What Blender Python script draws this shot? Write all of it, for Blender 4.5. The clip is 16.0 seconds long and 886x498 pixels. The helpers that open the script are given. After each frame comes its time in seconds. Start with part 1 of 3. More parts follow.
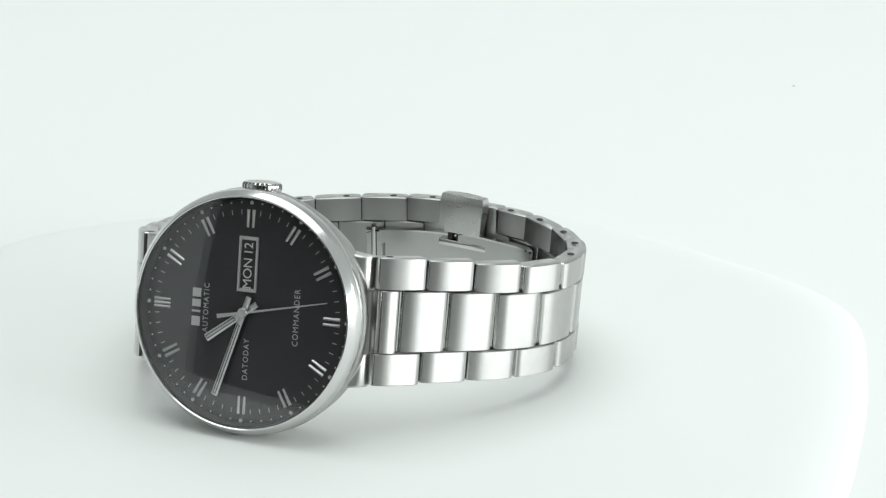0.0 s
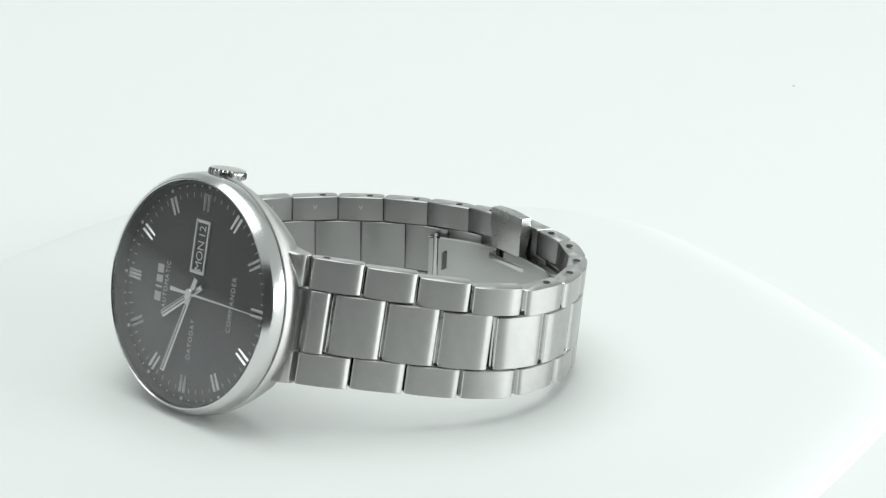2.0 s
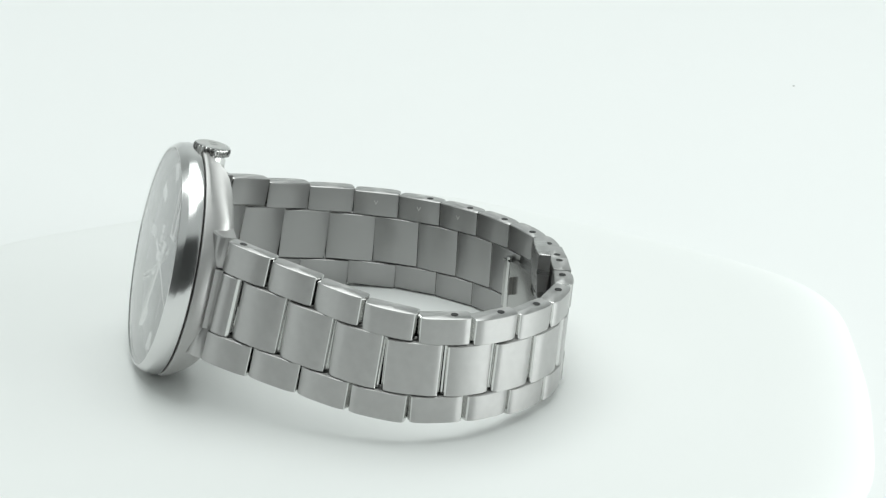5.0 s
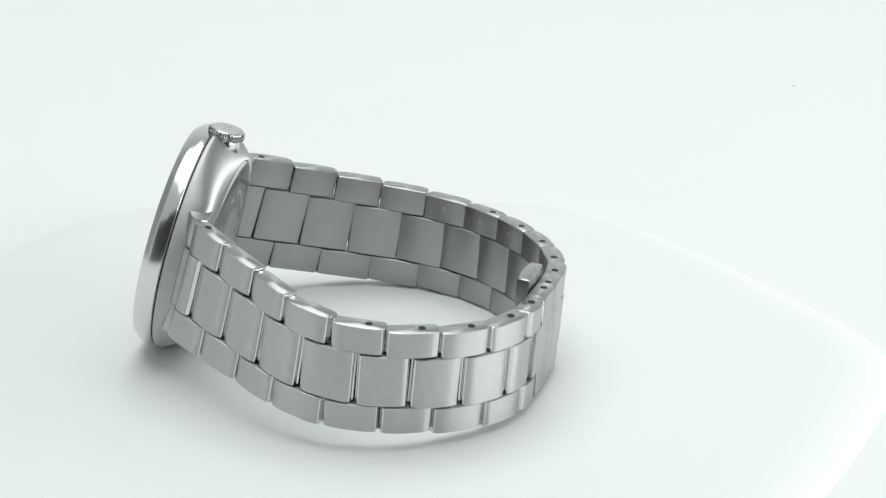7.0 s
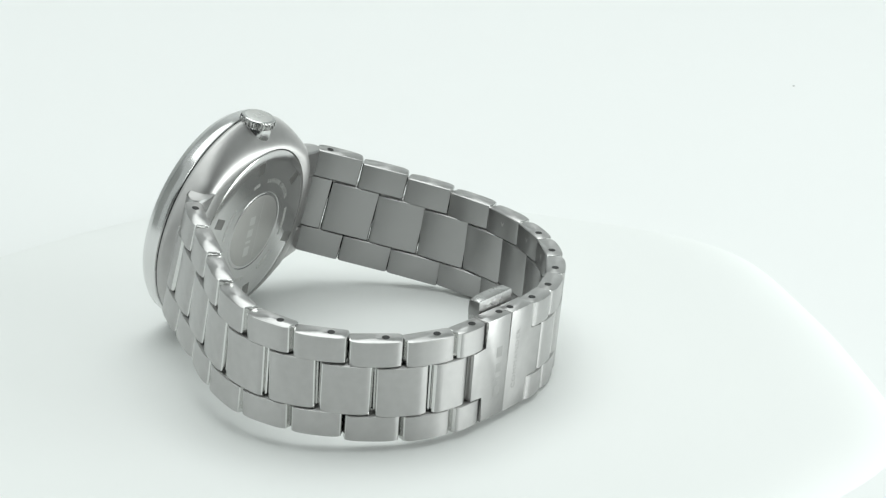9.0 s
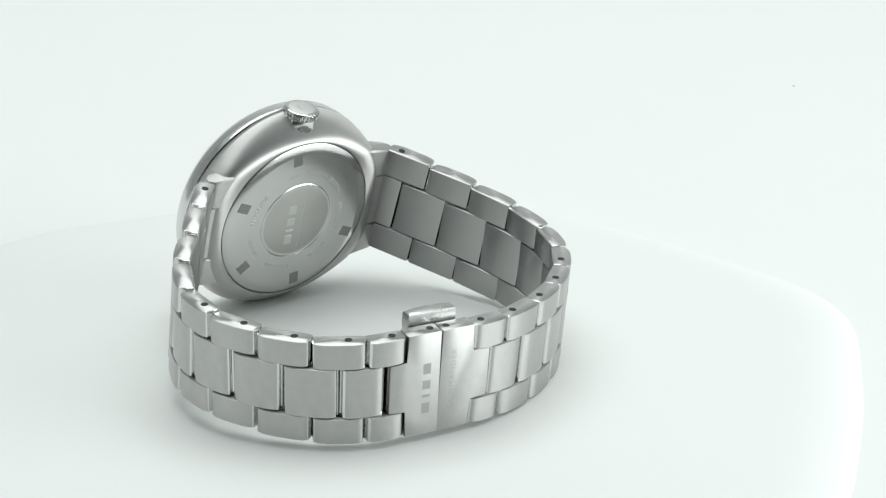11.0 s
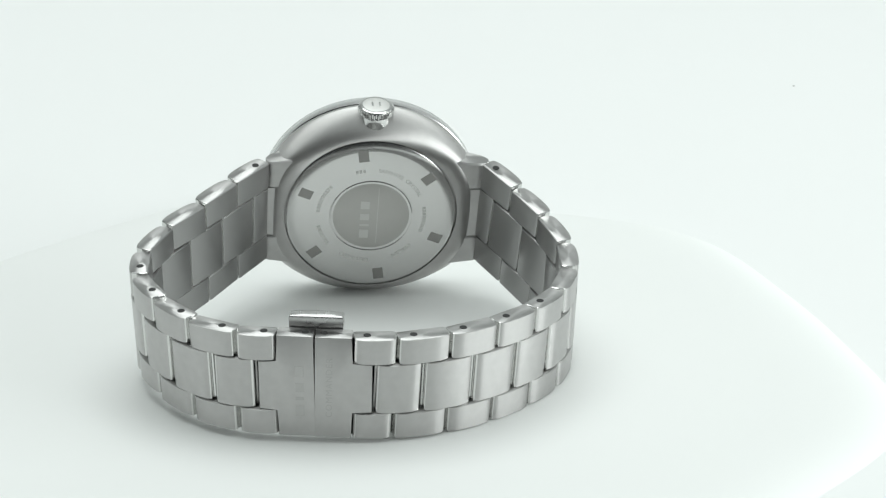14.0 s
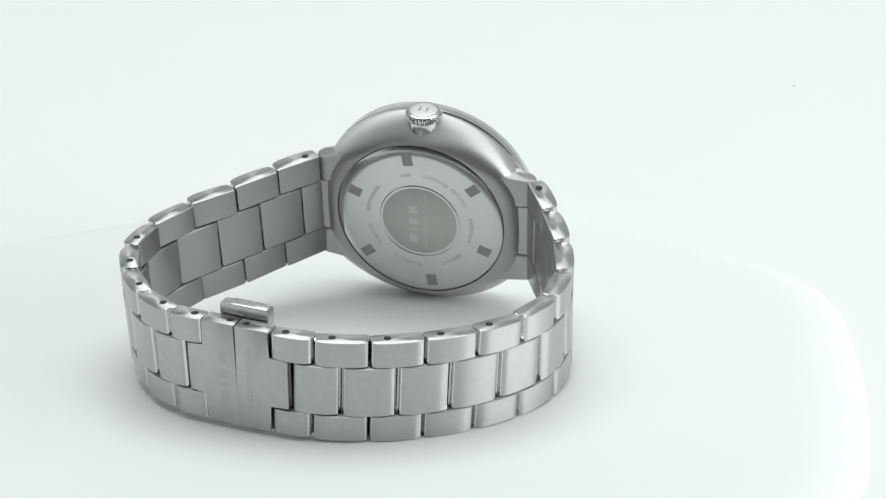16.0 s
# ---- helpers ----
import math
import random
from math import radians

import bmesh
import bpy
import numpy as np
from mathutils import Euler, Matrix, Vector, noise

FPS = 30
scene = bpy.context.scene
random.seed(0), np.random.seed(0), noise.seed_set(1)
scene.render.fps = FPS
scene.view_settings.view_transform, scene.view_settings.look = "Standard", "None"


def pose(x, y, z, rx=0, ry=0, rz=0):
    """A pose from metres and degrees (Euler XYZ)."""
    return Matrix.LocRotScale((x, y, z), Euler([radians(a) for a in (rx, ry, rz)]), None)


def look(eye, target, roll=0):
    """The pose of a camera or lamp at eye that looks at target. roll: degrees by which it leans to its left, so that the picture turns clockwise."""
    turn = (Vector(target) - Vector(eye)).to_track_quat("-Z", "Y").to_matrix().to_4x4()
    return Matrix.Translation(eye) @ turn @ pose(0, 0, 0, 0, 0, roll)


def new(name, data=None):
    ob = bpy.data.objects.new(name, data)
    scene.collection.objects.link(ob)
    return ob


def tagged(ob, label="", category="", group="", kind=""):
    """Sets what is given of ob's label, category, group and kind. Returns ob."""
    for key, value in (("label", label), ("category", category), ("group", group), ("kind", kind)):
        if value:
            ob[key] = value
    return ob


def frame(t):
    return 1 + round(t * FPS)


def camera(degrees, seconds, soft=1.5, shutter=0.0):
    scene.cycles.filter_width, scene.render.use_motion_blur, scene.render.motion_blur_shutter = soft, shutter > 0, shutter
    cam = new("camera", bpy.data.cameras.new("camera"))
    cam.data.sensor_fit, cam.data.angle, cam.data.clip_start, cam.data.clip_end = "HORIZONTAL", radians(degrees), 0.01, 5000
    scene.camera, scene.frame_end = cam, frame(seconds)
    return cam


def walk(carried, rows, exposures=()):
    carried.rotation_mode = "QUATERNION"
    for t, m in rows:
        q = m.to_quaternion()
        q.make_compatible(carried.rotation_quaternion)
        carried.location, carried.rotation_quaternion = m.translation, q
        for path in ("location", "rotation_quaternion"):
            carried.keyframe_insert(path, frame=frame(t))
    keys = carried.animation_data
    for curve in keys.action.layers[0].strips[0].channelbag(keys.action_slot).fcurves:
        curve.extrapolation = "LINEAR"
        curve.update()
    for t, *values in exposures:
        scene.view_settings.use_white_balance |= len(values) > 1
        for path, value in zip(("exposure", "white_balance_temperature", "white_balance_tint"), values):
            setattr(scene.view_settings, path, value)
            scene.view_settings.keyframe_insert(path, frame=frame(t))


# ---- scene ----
cam = camera(20.993, 16.0, soft=1.3)
EYE = Vector((0.0, -0.38580, 0.16313))
AIM = Vector((0.03724, 0.93603, -0.34992))
walk(cam, [(0.0, look(EYE, EYE + AIM, 0.459)), (16.0, look(EYE, EYE + AIM, 0.459))], [(0.0, -0.03), (16.0, -0.03)])

# ---- light ----
world = bpy.data.worlds.new("studio_air")
scene.world = world
world.use_nodes = True
bg = world.node_tree.nodes["Background"]
bg.inputs["Color"].default_value = (0.905, 0.985, 0.962, 1)
bg.inputs["Strength"].default_value = 0.56


def softbox(name, eye, target, wide, high, watts, colour):
    lamp = bpy.data.lights.new(name, "AREA")
    lamp.shape, lamp.size, lamp.size_y, lamp.energy, lamp.color = "RECTANGLE", wide, high, watts, colour
    ob = new(name, lamp)
    ob.matrix_world = look(eye, target)
    return ob


softbox("softbox_overhead", (-0.03, 0.14, 0.95), (0.0, 0.10, 0.0), 0.9, 0.9, 5.8, (0.945, 1.0, 0.982))
softbox("softbox_side", (0.60, -0.20, 0.10), (0.02, -0.03, 0.02), 0.52, 0.13, 2.55, (0.945, 1.0, 0.982))

# ---- materials ----


def material(name, colour, rough=0.5, metal=0.0, spec=0.5):
    m = bpy.data.materials.new(name)
    m.use_nodes = True
    b = m.node_tree.nodes["Principled BSDF"]
    b.inputs["Base Color"].default_value = (*colour, 1)
    b.inputs["Roughness"].default_value = rough
    b.inputs["Metallic"].default_value = metal
    b.inputs["Specular IOR Level"].default_value = spec
    return m


def nodes_of(m):
    return m.node_tree.nodes, m.node_tree.links, m.node_tree.nodes["Principled BSDF"]


def grain(m, scale, stretch, strength, low, high, tone=0.0, detail=3.0):
    """Fine relief and uneven gloss, stretched along one way."""
    n, l, b = nodes_of(m)
    co, mp, tx = n.new("ShaderNodeTexCoord"), n.new("ShaderNodeMapping"), n.new("ShaderNodeTexNoise")
    mp.inputs["Scale"].default_value = stretch
    tx.inputs["Scale"].default_value, tx.inputs["Detail"].default_value = scale, detail
    l.new(co.outputs["Object"], mp.inputs["Vector"])
    l.new(mp.outputs["Vector"], tx.inputs["Vector"])
    r = n.new("ShaderNodeMapRange")
    r.inputs["To Min"].default_value, r.inputs["To Max"].default_value = low, high
    l.new(tx.outputs["Fac"], r.inputs["Value"])
    l.new(r.outputs["Result"], b.inputs["Roughness"])
    if strength:
        bump = n.new("ShaderNodeBump")
        bump.inputs["Strength"].default_value, bump.inputs["Distance"].default_value = strength, 0.00005
        l.new(tx.outputs["Fac"], bump.inputs["Height"])
        l.new(bump.outputs["Normal"], b.inputs["Normal"])
    if tone:
        big = n.new("ShaderNodeTexNoise")
        big.inputs["Scale"].default_value = scale * 0.08
        l.new(co.outputs["Object"], big.inputs["Vector"])
        base = b.inputs["Base Color"].default_value[:]
        mix = n.new("ShaderNodeMix")
        mix.data_type = "RGBA"
        mix.inputs["A"].default_value = (*[c * (1 - tone) for c in base[:3]], 1)
        mix.inputs["B"].default_value = (*[min(1, c * (1 + tone)) for c in base[:3]], 1)
        l.new(big.outputs["Fac"], mix.inputs["Factor"])
        l.new(mix.outputs["Result"], b.inputs["Base Color"])
    return m


def brushed(name, colour, rough, axis, turn):
    m = material(name, colour, rough, 1.0)
    n, l, b = nodes_of(m)
    b.inputs["Anisotropic"].default_value = 0.88
    b.inputs["Anisotropic Rotation"].default_value = turn
    tg = n.new("ShaderNodeTangent")
    tg.direction_type, tg.axis = "RADIAL", axis
    l.new(tg.outputs["Tangent"], b.inputs["Tangent"])
    return m


STEEL_LINK = grain(brushed("brushed_steel_lengthwise", (0.515, 0.508, 0.503), 0.45, "Z", 0.25), 7000, (0.04, 1, 1), 0.0, 0.28, 0.38, 0.09)
STEEL_CASE = grain(brushed("brushed_steel_case", (0.58, 0.572, 0.565), 0.4, "Y", 0.0), 7000, (1, 0.05, 1), 0.0, 0.42, 0.52, 0.06)
STEEL_POLISHED = grain(material("polished_steel", (0.66, 0.66, 0.65), 0.15, 1.0), 900, (1, 1, 1), 0.0, 0.1, 0.18, 0.03)
STEEL_BEZEL = grain(material("lightly_worn_polished_steel", (0.7, 0.698, 0.695), 0.18, 1.0), 150, (1, 1, 1), 0.0, 0.15, 0.22, 0.02)
# same steel as the links; the loop's inner shade is put into its colour
STEEL_INNER_SHADED = grain(material("satin_steel_inside_shaded", (0.375, 0.372, 0.37), 0.3, 1.0), 1200, (0.1, 1, 1), 0.03, 0.25, 0.36, 0.05)
STEEL_BACK = grain(material("polished_steel_back", (0.64, 0.637, 0.63), 0.2, 1.0), 700, (1, 1, 1), 0.0, 0.16, 0.24, 0.05)
STEEL_BLADE = grain(material("stamped_steel_blade", (0.5, 0.5, 0.49), 0.2, 1.0), 400, (1, 1, 1), 0.0, 0.14, 0.26, 0.08)
STEEL_ETCHED = grain(material("lightly_etched_steel", (0.62, 0.62, 0.605), 0.5, 1.0), 3000, (1, 1, 1), 0.0, 0.46, 0.56, 0.05)
STEEL_FAINT = grain(material("faintly_etched_steel", (0.44, 0.435, 0.43), 0.42, 1.0), 3000, (1, 1, 1), 0.0, 0.38, 0.46, 0.05)
STEEL_ENGRAVED = grain(material("etched_steel", (0.52, 0.515, 0.5), 0.48, 1.0), 3000, (1, 1, 1), 0.0, 0.44, 0.54, 0.05)
STEEL_TAB = grain(material("satin_steel_tab", (0.52, 0.517, 0.512), 0.28, 1.0), 900, (1, 0.1, 1), 0.0, 0.23, 0.34, 0.06)
# dull steel darkened to paint the shade inside notches and slots
STEEL_NOTCH_SHADE = grain(material("dull_steel_notch_shade", (0.3, 0.295, 0.285), 0.42, 1.0), 500, (1, 1, 1), 0.0, 0.36, 0.5, 0.1)
# near black: paints the shade in holes and slots, and the bezel's joint line
DARK_HOLE = material("painted_hole_dark", (0.04, 0.04, 0.04), 0.5, 0.6)
DIAL_BLACK = grain(material("black_dial_lacquer", (0.04, 0.038, 0.042), 0.35), 150, (1, 1, 1), 0.0, 0.33, 0.38, 0.1)
PRINT_GREY = grain(material("silver_print", (0.63, 0.63, 0.63), 0.5), 3000, (1, 1, 1), 0.0, 0.4, 0.6, 0.05)
INDEX_STEEL = grain(material("diamond_cut_steel", (0.82, 0.82, 0.81), 0.4, 1.0), 900, (1, 1, 1), 0.0, 0.34, 0.46, 0.03)
LUME = grain(material("pale_luminous_paint", (0.7, 0.72, 0.7), 0.6), 3000, (1, 1, 1), 0.05, 0.5, 0.7, 0.04)
DAY_DISC = grain(material("dark_calendar_disc", (0.03, 0.03, 0.032), 0.45), 2000, (1, 1, 1), 0.0, 0.4, 0.5, 0.1)
WHITE_PRINT = grain(material("white_print", (0.78, 0.78, 0.77), 0.5), 3000, (1, 1, 1), 0.0, 0.4, 0.6, 0.03)
PAPER = grain(material("matt_white_paper", (0.868, 0.88, 0.868), 0.7), 300, (1, 1, 1), 0.05, 0.6, 0.8, 0.012)
SWEEP = grain(material("white_sweep_paper", (0.89, 0.90, 0.895), 0.8), 40, (1, 1, 1), 0.03, 0.7, 0.9, 0.008)
# for the added south wall, dark so that steel and crystal reflect it
ADDED_DARK = grain(material("dark_added_wall_paint", (0.06, 0.06, 0.06), 0.8), 20, (1, 1, 1), 0.05, 0.7, 0.9, 0.05)
# for the added west wall, pale so that it throws light back
BOUNCE_PALE = grain(material("pale_bounce_paint", (0.55, 0.56, 0.55), 0.8), 20, (1, 1, 1), 0.05, 0.7, 0.9, 0.05)
SPECK = grain(material("grey_dust", (0.5, 0.5, 0.49), 0.9), 3000, (1, 1, 1), 0.1, 0.8, 0.95, 0.1)
CRYSTAL = material("sapphire_crystal", (1, 1, 1), 0.0)
n_, l_, b_ = nodes_of(CRYSTAL)
b_.inputs["Transmission Weight"].default_value, b_.inputs["IOR"].default_value = 1.0, 1.55

# ---- helpers for shapes (millimetres inside, metres in the scene) ----
MM = 0.001
TABLE = -1.5


def mesh_of(name, bm, mat, smooth=None):
    me = bpy.data.meshes.new(name)
    bm.normal_update()
    bmesh.ops.recalc_face_normals(bm, faces=bm.faces)
    for v in bm.verts:
        v.co *= MM
    if smooth is not None:
        for f in bm.faces:
            f.smooth = True
        for e in bm.edges:
            e.smooth = len(e.link_faces) == 2 and e.calc_face_angle(0) < radians(smooth)
    bm.to_mesh(me)
    bm.free()
    me.materials.append(mat)
    return me


def at_mm(m):
    """A pose whose place is in millimetres, in metres."""
    r = m.copy()
    r.translation = m.translation * MM
    return r


def part(name, data, parent, m=None, mat=None, label="", smooth=None):
    me = data if isinstance(data, bpy.types.Mesh) else mesh_of(name, data, mat, smooth)
    ob = new(name, me)
    ob.parent = parent
    if m is not None:
        ob.matrix_basis = at_mm(m)
    return tagged(ob, label)


def lathe(profile, steps=128, close=False):
    """Turns (radius, y) rows round the y axis."""
    bm = bmesh.new()
    rings = []
    for r, y in profile:
        if r < 1e-6:
            rings.append([bm.verts.new((0, y, 0))])
        else:
            rings.append([bm.verts.new((r * math.cos(2 * math.pi * i / steps), y, r * math.sin(2 * math.pi * i / steps))) for i in range(steps)])
    pairs = list(zip(rings, rings[1:])) + ([(rings[-1], rings[0])] if close else [])
    for a, b in pairs:
        for i in range(steps):
            j = (i + 1) % steps
            q = [a[i % len(a)], a[j % len(a)], b[j % len(b)], b[i % len(b)]]
            q = [v for k, v in enumerate(q) if v not in q[:k]]
            bm.faces.new(q)
    return bm


def loft(sections):
    """Closed outlines (lists of points) joined in order and capped."""
    bm = bmesh.new()
    rings = [[bm.verts.new(p) for p in s] for s in sections]
    k = len(rings[0])
    for a, b in zip(rings, rings[1:]):
        for i in range(k):
            bm.faces.new((a[i], a[(i + 1) % k], b[(i + 1) % k], b[i]))
    bm.faces.new(rings[0])
    bm.faces.new(rings[-1])
    return bm


def slab(x0, x1, y0, y1, z0, z1, bevel=0.1, segments=2):
    bm = bmesh.new()
    bmesh.ops.create_cube(bm, size=1)
    for v in bm.verts:
        v.co = ((x0 + x1) / 2 + v.co.x * (x1 - x0), (y0 + y1) / 2 + v.co.y * (y1 - y0), (z0 + z1) / 2 + v.co.z * (z1 - z0))
    if bevel:
        bmesh.ops.bevel(bm, geom=bm.edges[:], offset=bevel, segments=segments, affect="EDGES", profile=0.5)
    return bm


def joined(*bms):
    out = bmesh.new()
    for b in bms:
        tmp = bpy.data.meshes.new("joint")
        b.to_mesh(tmp)
        b.free()
        out.from_mesh(tmp)
        bpy.data.meshes.remove(tmp)
    return out


def lettering(text, size, depth=0.05, spacing=1.0):
    """Letters of the built-in font as a bmesh, in millimetres, in the x-y plane, centred."""
    cu = bpy.data.curves.new("letters", "FONT")
    cu.body, cu.size, cu.extrude, cu.align_x, cu.align_y, cu.space_character = text, size, depth, "CENTER", "CENTER", spacing
    cu.resolution_u = 3
    ob = bpy.data.objects.new("letters", cu)
    me = bpy.data.meshes.new_from_object(ob)
    bm = bmesh.new()
    bm.from_mesh(me)
    bpy.data.objects.remove(ob)
    bpy.data.meshes.remove(me)
    bpy.data.curves.remove(cu)
    return bm


def moved(bm, m):
    bmesh.ops.transform(bm, matrix=m, verts=bm.verts)
    return bm


# ---- the set ----
def build_set():
    # sweep: tabletop that curves up into the backdrop
    bm = bmesh.new()
    rows = [(-170, 0), (600, 0)]
    for i in range(1, 13):
        a = radians(i * 7.5)
        rows.append((600 + 400 * math.sin(a), 400 - 400 * math.cos(a)))
    rows.append((1000, 1600))
    cols = [-1500 + 250 * i for i in range(13)]
    grid = [[bm.verts.new((x, y, z - 2.2 + TABLE)) for x in cols] for y, z in rows]
    for a, b in zip(grid, grid[1:]):
        for i in range(len(cols) - 1):
            bm.faces.new((a[i], a[i + 1], b[i + 1], b[i]))
    ob = new("backdrop", mesh_of("backdrop", bm, SWEEP, 60))
    tagged(ob, "seamless white paper sweep, table and background in one", "backdrop", kind="structure")
    # added behind the camera, sized to set where the dial's dark reflection ends
    bm = slab(-2300, 1300, -1700, -1640, -700, 1600, 0)
    ob = new("dark_wall_south", mesh_of("dark_wall_south", bm, ADDED_DARK))
    tagged(ob, "unseen dark grey wall added to darken reflections behind the camera", "wall", kind="structure")
    # added out of view as a reflector for steel that faces left
    bm = slab(-1660, -1600, -250, 2300, -700, 1600, 0)
    ob = new("bounce_wall_west", mesh_of("bounce_wall_west", bm, BOUNCE_PALE))
    tagged(ob, "unseen pale wall added to brighten reflections from the left", "wall", kind="structure")


build_set()


def build_speck():
    bm = bmesh.new()
    bmesh.ops.create_icosphere(bm, subdivisions=2, radius=0.3)
    for v in bm.verts:
        v.co = (v.co.x * (1.0 + 0.3 * math.sin(9 * v.co.y)), v.co.y, max(v.co.z * 0.5, -0.1) + 0.1)
    ob = new("dust_speck", mesh_of("dust_speck", bm, SPECK, 60))
    ob.location = (0.10785, 0.17277, (TABLE - 2.2) * MM)
    tagged(ob, "tiny grey speck of dust on the white paper", "dust")


build_speck()


def build_turntable():
    bm = bmesh.new()
    n = 160
    rings = []
    for r, z in ((0, 0), (0.5, 0), (0.8, 0), (0.87, -0.06), (0.905, -0.2), (0.935, -0.45), (0.96, -0.85), (0.98, -1.4), (0.993, -1.95), (1.0, -2.25)):
        if r == 0:
            rings.append([bm.verts.new((0, 0, 0))])
            continue
        ring = []
        for i in range(n):
            a = 2 * math.pi * i / n
            rad = DISC_R + 3.2 * math.cos(6 * (a - radians(17))) + 0.5 * math.cos(12 * (a - radians(17))) + 0.6 * math.sin(2 * a + 0.5)
            ring.append(bm.verts.new((r * rad * math.cos(a), r * rad * math.sin(a), z)))
        rings.append(ring)
    for a, b in zip(rings, rings[1:]):
        for i in range(n):
            q = [a[i % len(a)], a[(i + 1) % n % len(a)], b[(i + 1) % n], b[i]]
            q = [v for k, v in enumerate(q) if v not in q[:k]]
            bm.faces.new(q)
    bm.faces.new(rings[-1])
    t = new("turntable")
    tagged(t, "round white motorised turntable covered with matt white paper", "turntable")
    part("paper_cover", bm, t, None, PAPER, "matt white paper with an uneven cut edge", 40)
    part("platter", lathe([(0, -1.6), (72, -1.6), (72.2, -1.7), (72.2, -2.19), (0, -2.19)], 96), t, Matrix.Rotation(radians(90), 4, "X"), SWEEP, "", 40)
    return t


DISC_R = 91.5
turntable = build_turntable()

# ---- the watch ----
watch = new("wrist_watch")
tagged(watch, "steel wrist watch with black dial and link bracelet, on its side", "watch")

# case frame: x towards six o'clock, y out of the back, z towards the crown
CASE_AT = Vector((-14.4, -20.25, 16.4))
CASE_BACK = Vector((0.408, 0.879, -0.247)).normalized()
CASE_UP = Vector((0.063, 0.243, 0.968))
CASE_UP = (CASE_UP - CASE_BACK * CASE_BACK.dot(CASE_UP)).normalized()
CASE_X = CASE_BACK.cross(CASE_UP)
CASE = Matrix((CASE_X, CASE_BACK, CASE_UP)).transposed().to_4x4()
CASE.translation = CASE_AT
Y_DIAL = -7.3


def dial_dir(minutes):
    a = radians(minutes * 6)
    return Vector((-math.cos(a), 0, math.sin(a)))


def dial_pose(minutes, r=0.0, y=Y_DIAL):
    """Pose on the dial: local x out along the radius, y back, z across."""
    d = dial_dir(minutes)
    z = d.cross(Vector((0, 1, 0)))
    m = Matrix((d, Vector((0, 1, 0)), z)).transposed().to_4x4()
    m.translation = d * r + Vector((0, y, 0))
    return m


def outline(half_x, side_z, top_z, n=24, ends=16):
    """Barrel outline: straight ends, arched long sides; as (x, z)."""
    pts = []
    for k in range(-n, n + 1):
        u = k / n
        pts.append((half_x * u, top_z - (top_z - side_z) * abs(u) ** 2.2))
    for k in range(1, ends):
        pts.append((half_x, side_z * (1 - 2 * k / ends)))
    return pts + [(-x, -z) for x, z in pts]


